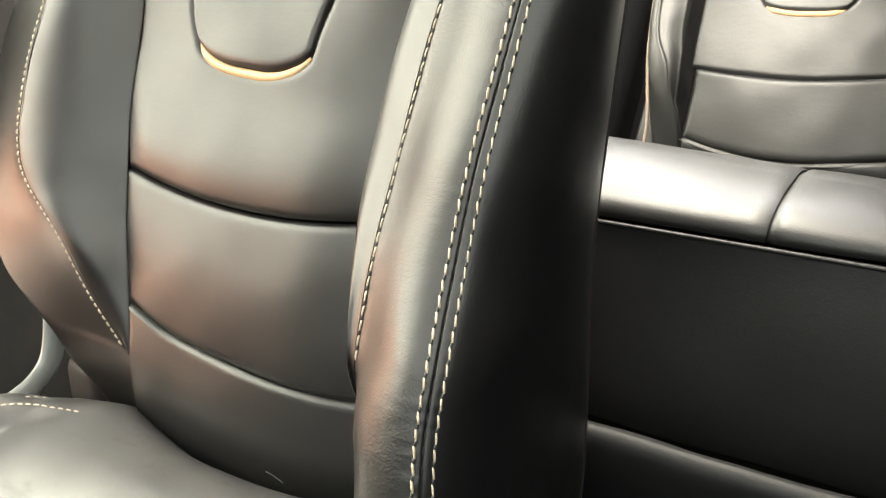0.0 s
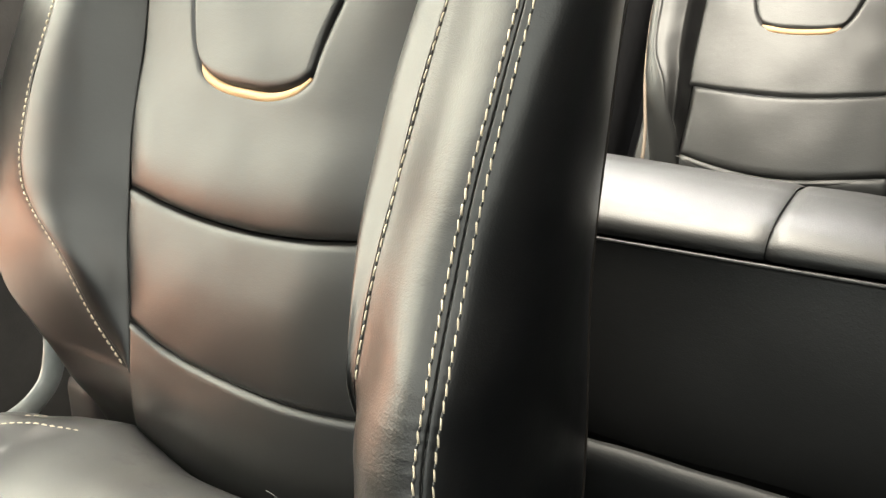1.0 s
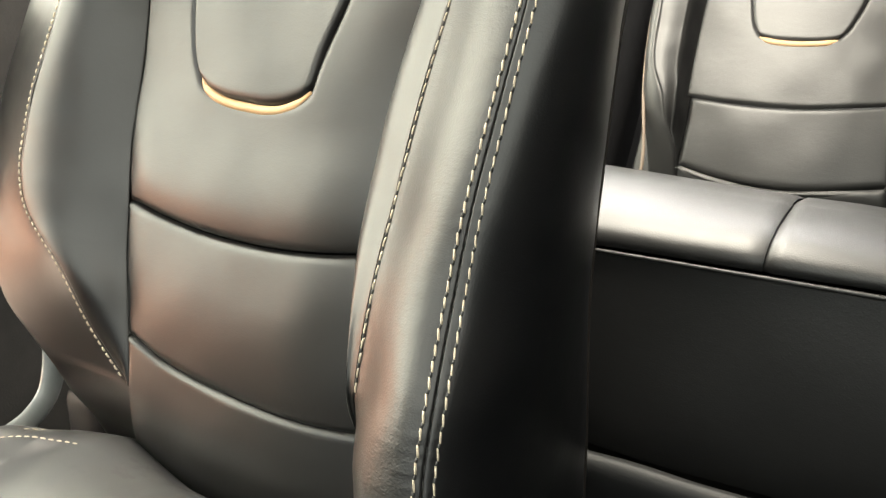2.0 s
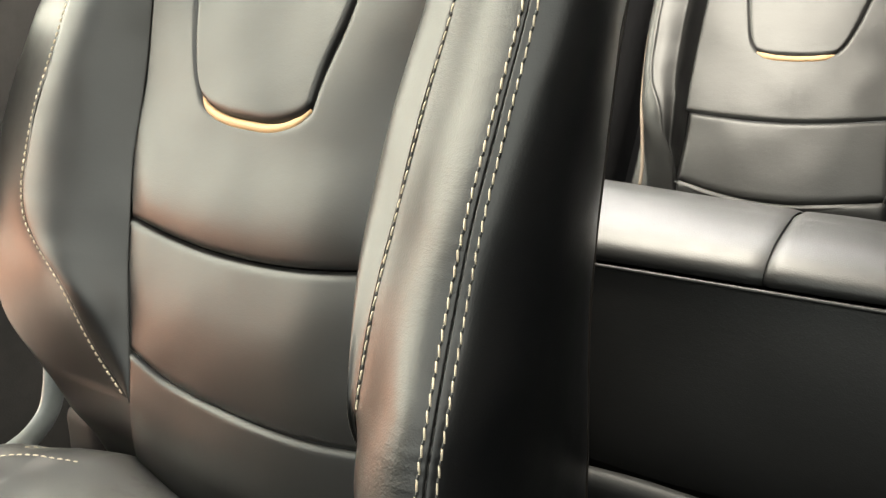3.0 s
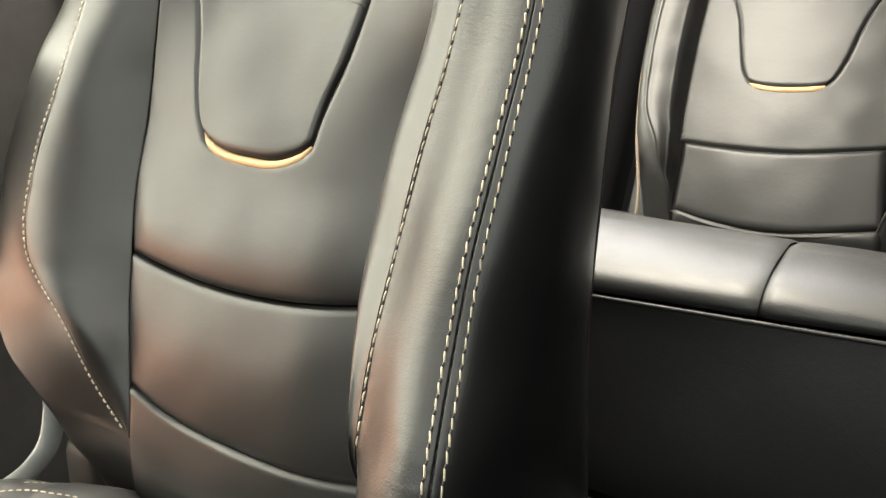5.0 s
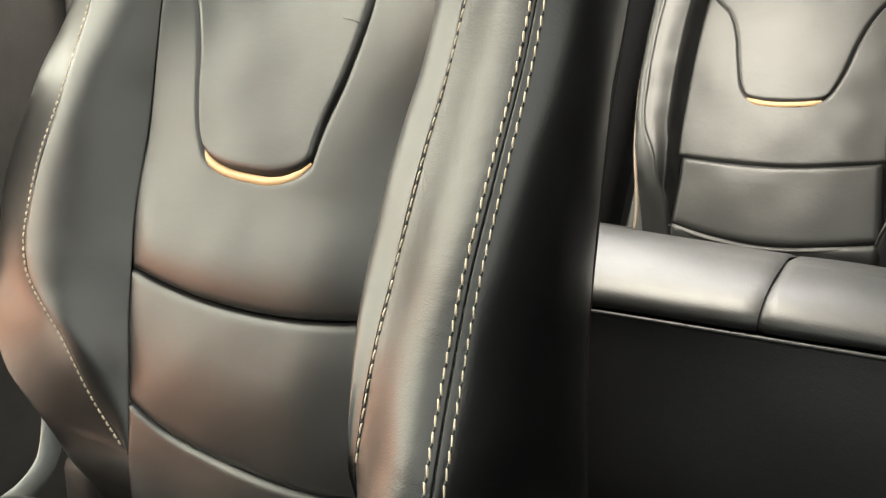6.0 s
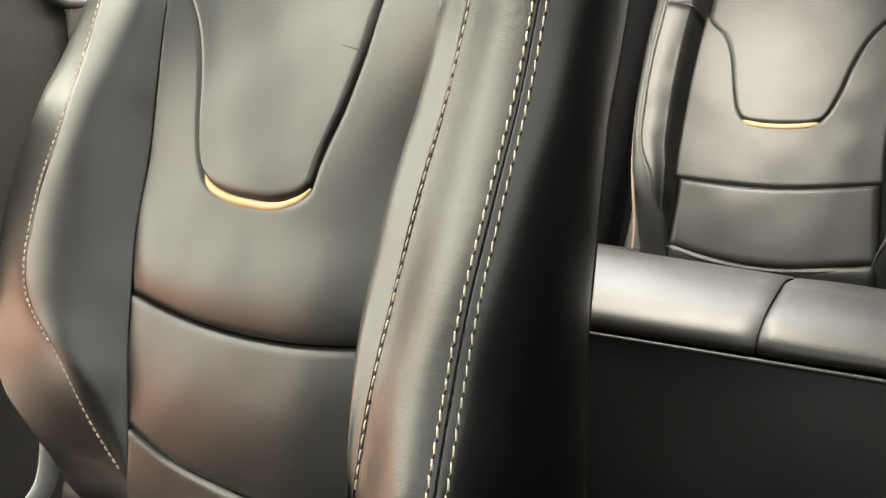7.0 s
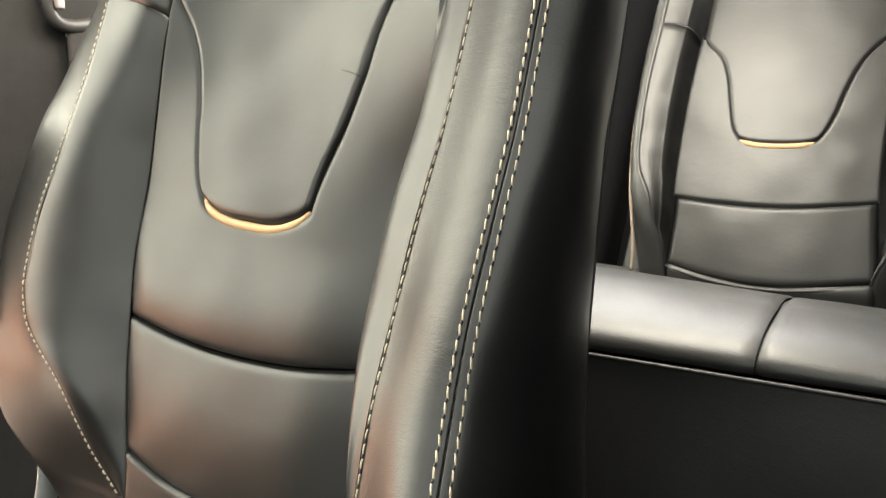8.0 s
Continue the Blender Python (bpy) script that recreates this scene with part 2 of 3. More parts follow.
def stitches(pts, nrms, pitch, length, radius, slant=0.0, start=0.0):
    """A row of thread stitches along a line on a surface, one small spindle each."""
    pts, nrms = np.array(pts), np.array(nrms)
    run = np.concatenate([[0], np.cumsum(np.linalg.norm(np.diff(pts, axis=0), axis=1))])
    rng = random.Random(len(pts))
    verts, faces = [], []
    s = start + pitch * 0.5
    while s < run[-1] - pitch * 0.5:
        c = np.array([np.interp(s, run, pts[:, k]) for k in range(3)])
        e = np.array([np.interp(s + 0.002, run, pts[:, k]) for k in range(3)])
        n = np.array([np.interp(s, run, nrms[:, k]) for k in range(3)])
        t = (e - c) / max(np.linalg.norm(e - c), 1e-9)
        n /= max(np.linalg.norm(n), 1e-9)
        side = np.cross(n, t)
        t = t + side * (slant + rng.uniform(-0.05, 0.05))
        t /= np.linalg.norm(t)
        side = np.cross(n, t)
        half = length * 0.5 * rng.uniform(0.93, 1.05)
        base = len(verts)
        for a, rr, lift in ((-1, 0.35, -0.7), (-0.86, 0.85, 0.15), (-0.3, 1.0, 0.5), (0.3, 1.0, 0.5), (0.86, 0.85, 0.15), (1, 0.35, -0.7)):
            for k in range(6):
                w = k * math.tau / 6
                verts.append(tuple(c + t * (a * half) + n * radius * (lift + rr * math.cos(w)) + side * radius * rr * math.sin(w)))
        for q in range(5):
            for k in range(6):
                faces.append((base + q * 6 + k, base + q * 6 + (k + 1) % 6, base + q * 6 + 6 + (k + 1) % 6, base + q * 6 + 6 + k))
        faces.append(tuple(base + k for k in range(6))[::-1])
        faces.append(tuple(base + 30 + k for k in range(6)))
        s += pitch
    me = bpy.data.meshes.new("stitching")
    me.from_pydata(verts, [], faces)
    me.polygons.foreach_set("use_smooth", [True] * len(me.polygons))
    return me


def box(x0, x1, y0, y1, z0, z1, bevel=0.0):
    bm = bmesh.new()
    bmesh.ops.create_cube(bm, size=1.0)
    bmesh.ops.scale(bm, vec=(x1 - x0, y1 - y0, z1 - z0), verts=bm.verts)
    bmesh.ops.translate(bm, vec=((x0 + x1) / 2, (y0 + y1) / 2, (z0 + z1) / 2), verts=bm.verts)
    if bevel:
        bmesh.ops.bevel(bm, geom=bm.edges[:], offset=bevel, segments=3, affect="EDGES", profile=0.5)
        for f in bm.faces:
            f.smooth = True
    return bm


class Lean:
    """A seat back's own axes: u across, v up along the back, w out of its front."""

    def __init__(self, at, degrees):
        a = radians(degrees)
        self.at = np.array(at, float)
        self.axes = np.array([(1, 0, 0), (0, math.sin(a), math.cos(a)), (0, -math.cos(a), math.sin(a))])

    def world(self, q):
        return self.at + np.asarray(q, float) @ self.axes


# ---- the car's shell ----
def shell(name, bm, mat, label):
    ob = part(name, bm, mat)
    return tagged(ob, label, name.split("_")[0], kind="structure")


shell("floor_front", box(-0.416, 1.096, -1.256, 0.86, -0.06, 0.0), CARPET, "dark carpet of the front footwells")
shell("floor_rear", box(-0.416, 1.096, 0.864, 2.45, -0.06, 0.15, 0.02), CARPET, "dark carpeted raised rear floor")


# slabs leave an opening, added for overhead light on the rear seat
def roof():
    bm = bmesh.new()
    for x0, x1, y0, y1 in ((-0.50, 1.20, 0.24, 0.58), (-0.50, 1.20, 1.48, 1.76), (-0.50, -0.20, 0.58, 1.48), (0.44, 1.20, 0.58, 1.48), (0.46, 1.20, 1.764, 2.40)):
        piece = box(x0, x1, y0, y1, 1.262, 1.30)
        me = bpy.data.meshes.new("slab")
        piece.to_mesh(me)
        piece.free()
        bm.from_mesh(me)
        bpy.data.meshes.remove(me)
    return bm


shell("ceiling", roof(), HEADLINER, "pale cloth headliner with an added opening for overhead light")
shell("wall_right_rear", box(-0.50, -0.42, 1.304, 2.45, -0.06, 0.68), PILLAR, "grey plastic rear side trim")
shell("wall_right_pillar", box(-0.50, -0.42, 0.70, 0.97, 0.404, 1.258), PILLAR, "grey plastic pillar trim beside the driver seat")
shell("wall_right_rear_door", box(-0.50, -0.42, 0.974, 1.30, -0.06, 0.60), PILLAR, "grey plastic rear door trim below its window")
shell("wall_right_pillar_foot", box(-0.50, -0.42, 0.584, 0.97, -0.06, 0.40), PILLAR, "grey plastic foot of the pillar trim")
shell("wall_right_quarter", box(-0.50, -0.42, 1.70, 2.45, 0.684, 1.258), PILLAR, "grey plastic rear quarter trim")
shell("wall_left_door", box(1.10, 1.18, -1.3, -0.554, -0.06, 0.66), PLASTIC, "dark lower passenger door trim")
# solid wall without a window, added to keep the flank dark
shell("wall_left_rear", box(1.10, 1.18, -0.55, 2.45, -0.06, 1.258), BLOCKER_BLACK, "unseen dark wall that blocks light from the passenger side")
shell("wall_rear", box(-0.42, 1.098, 2.36, 2.44, 0.154, 0.92), PLASTIC, "dark trim below the rear window")
shell("wall_front", box(-0.42, 1.098, -1.34, -1.26, 0.004, 0.66), PLASTIC, "dark trim below the windscreen")
# unseen pieces, stepped in height to shape the light on the seat back
shell("wall_right_door", box(-0.46, -0.42, -1.3, 0.16, -0.06, 0.53), PLASTIC, "unseen dark wall cutting low light below the driver window")
shell("wall_right_sill_front", box(-0.46, -0.42, 0.164, 0.30, -0.06, 0.36), PLASTIC, "unseen dark sill step shaping light ahead of the driver seat")
shell("wall_right_sill", box(-0.46, -0.42, 0.304, 0.58, -0.06, 0.27), PLASTIC, "unseen low sill step letting warm light in beside the driver seat")
# added block, out of view, that keeps window light off the bolster rim
shell("wall_right_armrest", box(-0.46, -0.42, 0.585, 0.697, 0.45, 0.735, 0.01), PLASTIC, "unseen dark block that dims the left bolster's rim")
shell("wall_right_pillar_front", box(-0.50, -0.42, -1.3, -0.40, 0.534, 1.258), PILLAR, "grey plastic windscreen pillar trim")
shell("ground", box(-60, 60, -60, 60, -0.50, -0.42), PAVING, "dark grey asphalt round the car")
# added reflector: gives the pink reflections on the seat panels
shell("wall_garden", box(-3.9, -3.7, -3.8, 6, -0.42, 0.86), TERRACOTTA, "unseen terracotta wall added for warm bounced light")

# added reflector standing in for the bright view from the driver window
shell("wall_house", box(-7.2, -7.0, -7.5, 14, -0.42, 10.0), PALE_BOUNCE, "unseen pale wall added to bounce sunlight through the driver window")

# ---- front seat ----
FRONT = Lean((0, 0.70, 0.65), 17)
seat = thing("front_seat", (0.0, 0.42, 0.0), "black leather front seat with cream stitching and gold piping", "car seat")
CORE = FRONT.world((0.0, 0.0, -0.06))

edge_l = curve((0.42, -0.135), (0.19, -0.1300), (0.135, -0.1340), (0.05, -0.1385), (-0.005, -0.139), (-0.07, -0.1375), (-0.12, -0.129), (-0.17, -0.120), (-0.22, -0.106), (-0.27, -0.093), (-0.40, -0.080))
edge_r = curve((0.42, 0.178), (0.19, 0.178), (0.0, 0.166), (-0.12, 0.164), (-0.25, 0.186), (-0.40, 0.198))


def seam_one(u):
    return -0.1305 + 0.0135 * (u / 0.13) ** 2


seam_two = curve((-0.14, -0.232), (-0.10, -0.2405), (-0.05, -0.254), (0.03, -0.2605), (0.108, -0.260), (0.167, -0.253), (0.20, -0.247))


def centre_w(u, v):
    """The hollow of the seat back between its bolsters, with its panels puffed up between the seams."""
    k = np.clip((v - 0.0) / 0.2, 0, 1)
    k = k * k * (3 - 2 * k)
    one, two = seam_one(u), np.vectorize(seam_two)(u)
    up = np.clip((v - one) / 0.105, 0, 1)
    mid = np.clip((v - two) / np.maximum(one - two, 0.02), 0, 1)
    puff = np.where(v > one, 0.031 * up * (1 - up) ** 2, np.where(v > two, 0.013 * mid * (1 - mid), 0.0))
    side = np.clip((u - np.vectorize(edge_l)(v)) / 0.035, 0, 1) * np.clip((np.vectorize(edge_r)(v) - u) / 0.05, 0, 1)
    puff = puff * side * (2 - side)
    tuck = np.clip(two - 0.028 - v, 0, 0.12)
    turn = np.clip((u - 0.080) / 0.09, 0, 1.3)
    return 0.022 * k * (u / 0.14) ** 2 + puff - 3.2 * tuck**2 - (0.011 - 0.007 * k) * turn**2


def cap(q):
    """Rounds the seat back off towards its top."""
    q = q.copy()
    s = np.clip((q[..., 1] - 0.35) / 0.075, 0, 1)
    f = np.sqrt(np.clip(1 - s * s, 0, 1))
    q[..., 2] = -0.04 + (q[..., 2] + 0.04) * (0.08 + 0.92 * f)
    q[..., 0] *= 0.86 + 0.14 * f
    return q


def centre_part(name, uv, ends, lean, hollow, parent, mat, core, rounding=True, amount=0.0012, label=""):
    w = hollow(uv[..., 0], uv[..., 1])
    q = np.concatenate([uv, w[..., None]], axis=2)
    flat = lean.world(cap(q) if rounding else q)
    g = sink(flat, core, ends)
    g = undulate(g, grid_normals(flat, core), 0.06, amount, len(name))
    return grid_part(name, g, mat, parent, label)


def between(low, high, n, m):
    """A patch of the centre between two seams given as v of u."""
    def run(f, count):
        a = edge_l(f(-0.13))
        b = edge_r(f(0.15))
        us = np.linspace(a, b, count)
        return np.array([(u, f(u)) for u in us])
    bot, top = run(low, n), run(high, n)
    left = np.array([(edge_l(v), v) for v in np.linspace(bot[0][1], top[0][1], m)])
    right = np.array([(edge_r(v), v) for v in np.linspace(bot[-1][1], top[-1][1], m)])
    left[0], left[-1], right[0], right[-1] = bot[0], top[0], bot[-1], top[-1]
    return coons(bot, top, left, right)


SIDE_ROLL = [(0, 0, 0.004, 0.0006), (0, 1, 0.006, 0.002)]
centre_part("lower_panel", between(lambda u: -0.40, seam_two, 90, 50), SIDE_ROLL + [(1, 1, 0.007, 0.0042)], FRONT, centre_w, seat, LEATHER, CORE)
centre_part("middle_panel", between(seam_two, seam_one, 90, 60), SIDE_ROLL + [(1, 0, 0.009, 0.0042), (1, 1, 0.0095, 0.0064)], FRONT, centre_w, seat, LEATHER, CORE)

INSERT_L = [(-0.1285, 0.196), (-0.118, 0.180), (-0.106, 0.163), (-0.0935, 0.136), (-0.0845, 0.092), (-0.080, 0.055), (-0.0715, 0.020), (-0.060, 0.001)]
INSERT_B = [(-0.060, 0.001), (-0.047, -0.0075), (-0.029, -0.0125), (0.0, -0.0145), (0.022, -0.0145), (0.040, -0.0105), (0.054, -0.0045), (0.063, 0.0035)]
INSERT_R = [(0.063, 0.0035), (0.072, 0.040), (0.086, 0.075), (0.101, 0.120), (0.111, 0.156), (0.124, 0.184), (0.155, 0.214)]


def around(ins_l, ins_b, ins_r, outer_l, outer_b, outer_r, counts, m):
    """The patch between an insert's outline and the panel's outline, both U-shaped."""
    inner = np.vstack([line(ins_l, counts[0])[:-1], line(ins_b, counts[1])[:-1], line(ins_r, counts[2])])
    outer = np.vstack([line(outer_l, counts[0])[:-1], line(outer_b, counts[1])[:-1], line(outer_r, counts[2])])
    b = np.linspace(0, 1, m)[None, :, None]
    return inner[:, None, :] * (1 - b) + outer[:, None, :] * b


u0, u1 = edge_l(-0.12), edge_r(-0.12)
upper_uv = around(
    INSERT_L, INSERT_B, INSERT_R,
    [(edge_l(v), v) for v in np.linspace(0.200, seam_one(u0), 9)],
    [(u, seam_one(u)) for u in np.linspace(u0, u1, 9)],
    [(edge_r(v), v) for v in np.linspace(seam_one(u1), 0.216, 9)], (60, 70, 60), 46)
U_DEPTH = np.concatenate([np.full(55, 0.0006), np.linspace(0.0006, 0.0038, 8), np.full(62, 0.0038), np.linspace(0.0038, 0.0006, 8), np.full(55, 0.0006)])
I_DEPTH = np.concatenate([np.full(55, 0.0024), np.linspace(0.0024, 0.0072, 8), np.full(62, 0.0072), np.linspace(0.0072, 0.0028, 8), np.full(55, 0.0028)])
centre_part("upper_panel", upper_uv, [(1, 0, 0.008, I_DEPTH), (1, 1, 0.0075, U_DEPTH)], FRONT, centre_w, seat, LEATHER, CORE)


def insert_uv(ins_l, ins_b, ins_r, top, n, m):
    left = line(ins_l[::-1], m // 2)
    right = line(ins_r, m // 2)
    el, er = left[-1], right[-1]
    left = np.vstack([left, np.array([(el[0], v) for v in np.linspace(el[1], top, m - m // 2 + 1)])[1:]])
    right = np.vstack([right, np.array([(er[0], v) for v in np.linspace(er[1], top, m - m // 2 + 1)])[1:]])
    bot = line(ins_b, n)
    up = np.stack([np.linspace(left[-1][0], right[-1][0], n), np.full(n, top)], axis=1)
    return coons(bot, up, left, right)


insert = centre_part("insert_panel", insert_uv(INSERT_L, INSERT_B, INSERT_R, 0.42, 70, 110), [(0, 0, 0.004, 0.0020), (0, 1, 0.010, 0.0045), (1, 0, 0.011, 0.008)], FRONT, lambda u, v: centre_w(u, v) + 0.0015, seat, LEATHER, CORE)


def piping(path, lean, hollow, radius, lift, parent, mat, label):
    q = np.array([(u, v, hollow(u, v) + lift) for u, v in path])
    bm = tube(lean.world(q), lambda s: radius * (0.35 + 0.65 * min(1, 8 * s, 8 * (1 - s))), 12, 1.0, lean.axes[2])
    return part("piping", bm, mat, parent, label)


gold_path = line([(-0.0625, 0.006), (-0.057, -0.003), (-0.045, -0.0105), (-0.029, -0.0150), (0.0, -0.0172), (0.022, -0.0172), (0.040, -0.0135), (0.054, -0.0065), (0.0625, 0.003)], 60)
piping(gold_path, FRONT, centre_w, 0.0046, -0.0034, seat, GOLD, "gold leather piping")

# bolsters: lines across the seat back at a height v, as (u, w)
stitch_r = curve((0.42, (0.212, 0.035)), (0.16, (0.2145, 0.050)), (0.08, (0.2135, 0.0555)), (0.0, (0.207, 0.060)), (-0.07, (0.2065, 0.068)), (-0.12, (0.2105, 0.080)), (-0.16, (0.214, 0.086)), (-0.195, (0.2175, 0.087)), (-0.212, (0.2205, 0.081)), (-0.24, (0.226, 0.062)), (-0.28, (0.228, 0.040)), (-0.40, (0.228, 0.010)))
crest_r = curve((-0.16, (0.212, 0.088)), (-0.20, (0.220, 0.090)), (-0.243, (0.229, 0.091)), (-0.29, (0.238, 0.093)), (-0.40, (0.238, 0.09)))
double_r = curve((0.42, (0.278, 0.055)), (0.14, (0.281, 0.078)), (0.07, (0.2815, 0.082)), (0.0, (0.2785, 0.087)), (-0.06, (0.2765, 0.091)), (-0.12, (0.279, 0.097)), (-0.17, (0.288, 0.113)), (-0.21, (0.293, 0.119)), (-0.25, (0.300, 0.121)), (-0.40, (0.312, 0.115)))
rear_r = curve((0.42, (0.290, -0.020)), (0.18, (0.300, -0.024)), (0.06, (0.300, -0.031)), (0.0, (0.300, -0.045)), (-0.07, (0.300, -0.062)), (-0.125, (0.300, -0.083)), (-0.18, (0.300, -0.112)), (-0.25, (0.300, -0.150)), (-0.32, (0.300, -0.180)), (-0.42, (0.300, -0.20)))
stitch_l = curve((0.42, (-0.200, 0.022)), (0.17, (-0.2085, 0.031)), (0.09, (-0.214, 0.036)), (0.02, (-0.225, 0.040)), (-0.03, (-0.236, 0.041)), (-0.08, (-0.2395, 0.041)), (-0.11, (-0.2375, 0.041)), (-0.145, (-0.221, 0.040)), (-0.19, (-0.166, 0.0345)), (-0.245, (-0.134, 0.012)), (-0.287, (-0.100, -0.006)))
outer_l = curve((0.42, (-0.240, 0.000)), (0.19, (-0.257, 0.008)), (0.12, (-0.285, 0.008)), (0.06, (-0.312, 0.009)), (0.0, (-0.329, 0.010)), (-0.07, (-0.331, 0.014)), (-0.14, (-0.314, 0.018)), (-0.20, (-0.296, 0.022)), (-0.245, (-0.268, 0.017)), (-0.28, (-0.228, 0.005)), (-0.30, (-0.207, -0.006)), (-0.325, (-0.192, -0.020)), (-0.345, (-0.178, -0.035)), (-0.37, (-0.155, -0.046)), (-0.40, (-0.130, -0.058)))


PITCH = 0.0094
FINE_PITCH = 0.0070


def pucker(g, nrm, end, row, gather):
    """Gathers along a sewn edge: dimples at each stitch and fine creases running away from the seam."""
    d = edge_distance(g, 0, end)
    side = 0 if end == 0 else -1
    s = np.concatenate([[0], np.cumsum(np.linalg.norm(np.diff(g[side], axis=0), axis=1))])
    out = g.copy()
    for j in range(g.shape[1]):
        r = row(j / (g.shape[1] - 1))
        wave = math.cos(math.tau * s[j] / PITCH)
        for i in range(g.shape[0]):
            dist = d[i, j]
            if dist > 0.06:
                continue
            crease = 0.55 * noise.noise(Vector((s[j] * 230, dist * 45, 1.7))) + 0.45 * noise.noise(Vector((s[j] * 95 + dist * 60, dist * 25, 4.2)))
            h = 0.0011 * gather * crease * math.exp(-dist / 0.020) - 0.00015 * math.exp(-(((dist - r) / 0.0015) ** 2)) * (1.1 + wave)
            out[i, j] += nrm[i, j] * h
    return out


def across(name, section, v0, v1, n, m, ends, mat, parent, amount=0.0010, label="", sewn=(), skew=None):
    """A bolster patch swept up the back; section(v, n) gives its line across as (u, w)."""
    rows = []
    for v in np.linspace(v0, v1, m):
        uw = section(v, n)
        rows.append(np.stack([uw[:, 0], np.full(n, v), uw[:, 1]], axis=1))
    q = np.stack(rows, axis=1)
    if skew:
        start, inner, end = skew
        s = np.linspace(0, 1, n)[:, None]
        f = np.linspace(0, 1, m)[None, :]
        f = f**8 if end else 1 - (1 - f) ** 8
        q[..., 1] += (start * (1 - s) + inner * s) * (f if end else 1 - f)
    flat = FRONT.world(cap(q))
    g = sink(flat, CORE, ends)
    nrm = grid_normals(flat, CORE)
    g = undulate(g, nrm, 0.05, amount, len(name) + 3.0)
    for end, row, gather in sewn:
        g = pucker(g, nrm, end, row, gather)
    return grid_part(name, g, mat, parent, label), flat, nrm


crest_in = curve((0.42, -0.028), (0.15, -0.0300), (-0.05, -0.0330), (-0.10, -0.0265), (-0.15, -0.016), (-0.18, -0.010), (-0.20, -0.0055), (-0.22, -0.002), (-0.26, 0.0), (-0.40, 0.0))


def wall_r(v, n):
    p1 = np.array((edge_r(v), centre_w(edge_r(v), v)))
    p2 = np.array(stitch_r(v))
    k = np.clip((v + 0.26) / 0.06, 0, 1)
    pc = p2 + np.array((1.0, 0.5)) * crest_in(v)
    a = bezier(p1, p1 + np.array((-0.001, 0.012)) * k, pc + np.array((-0.004, -0.008)) * k, pc, n // 2)
    b = bezier(pc, pc + np.array((0.006, 0.010)) * k, p2 + np.array((-0.014, -0.0055)) * k, p2, n - n // 2 + 1)
    return np.vstack([a, b[1:]])


def strip_r(v, n):
    p2, p3 = np.array(stitch_r(v)), np.array(double_r(v))
    k = np.clip((-0.175 - v) / 0.06, 0, 1)
    k = k * k * (3 - 2 * k)
    low = np.array(crest_r(v)) + (-0.008, 0.012) - p2
    fall = np.clip(-v / 0.2, 0, 1)
    return bezier(p2, p2 + np.array((0.024, 0.0085)) * (1 - k) + low * k, p3 + np.array((-0.027, 0.0035 + 0.015 * fall)), p3, n)


def flank_r(v, n):
    p3, p5 = np.array(double_r(v)), np.array(rear_r(v))
    fall = np.clip(-v / 0.2, 0, 1)
    return bezier(p3, p3 + (0.042 - 0.006 * fall, -0.0045 - 0.011 * fall), p5 + (0.022, 0.067), p5, n)


def wall_l(v, n):
    p1 = np.array((edge_l(v), centre_w(edge_l(v), v)))
    p2 = np.array(stitch_l(v))
    s = min(1.0, np.linalg.norm(p2 - p1) / 0.09)
    return bezier(p2, p2 + np.array((0.042, -0.001)) * s, p1 + np.array((-0.026, 0.022)) * s, p1, n)


def strip_l(v, n):
    p3 = np.array(outer_l(v))
    p2 = np.array(stitch_l(v)) if v > -0.287 else np.array((edge_l(v), centre_w(edge_l(v), v) - 0.004 - 3.0 * (-0.287 - v) ** 2))
    s = min(1.0, np.linalg.norm(p2 - p3) / 0.03)
    a = bezier(p3 + (0.03 * s, -0.13), p3 + (-0.004, -0.06), p3 + (-0.008, -0.018 * s), p3, n // 3)
    b = bezier(p3, p3 + np.array((0.011, 0.009)) * s, p2 + np.array((-0.018, -0.0095)) * s, p2, n - n // 3 + 1)
    return np.vstack([a, b[1:]])


def back_shell(v, n):
    p5 = np.array(rear_r(v))
    q = np.array(outer_l(v)) + (0.03, -0.13)
    return bezier(q, (q[0] + 0.02, min(q[1], p5[1]) - 0.05), (p5[0] - 0.02, p5[1] - 0.055), p5, n)


row_in = curve((0.0, 0.0052), (0.35, 0.0046), (0.6, 0.0034), (1.0, 0.0031))
row_edge = curve((0.0, 0.0020), (1.0, 0.0020))
row_out = curve((0.0, 0.0068), (0.35, 0.0062), (0.6, 0.0055), (1.0, 0.0050))
bol_r, _, _ = across("bolster_wall", wall_r, -0.38, 0.425, 40, 150, [(0, 0, 0.008, 0.004), (0, 1, 0.0015, 0.0003)], LEATHER, seat)
strip, strip_g, strip_n = across("bolster_facing", strip_r, -0.38, 0.425, 60, 520, [(0, 0, 0.0015, 0.0003), (0, 1, 0.0015, 0.0016)], LEATHER_CREASED, seat, 0.0005, sewn=((1, row_in, 0.55), (0, row_edge, 0.25)))
flank, flank_g, flank_n = across("side_panel", flank_r, -0.38, 0.425, 70, 520, [(0, 0, 0.0015, 0.0016)], LEATHER_SHADED, seat, sewn=((0, row_out, 0.18),))
wl, wl_g, wl_n = across("bolster_wall", wall_l, -0.287, 0.172, 50, 150, [(0, 0, 0.004, 0.0020), (0, 1, 0.004, 0.0005), (1, 1, 0.005, 0.0012)], LEATHER, seat, skew=(0.018, -0.007, 1))
across("shoulder_panel", wall_l, 0.172, 0.425, 50, 60, [(0, 0, 0.006, 0.003), (0, 1, 0.008, 0.004), (1, 0, 0.006, 0.003)], LEATHER, seat, skew=(0.018, -0.007, 0))
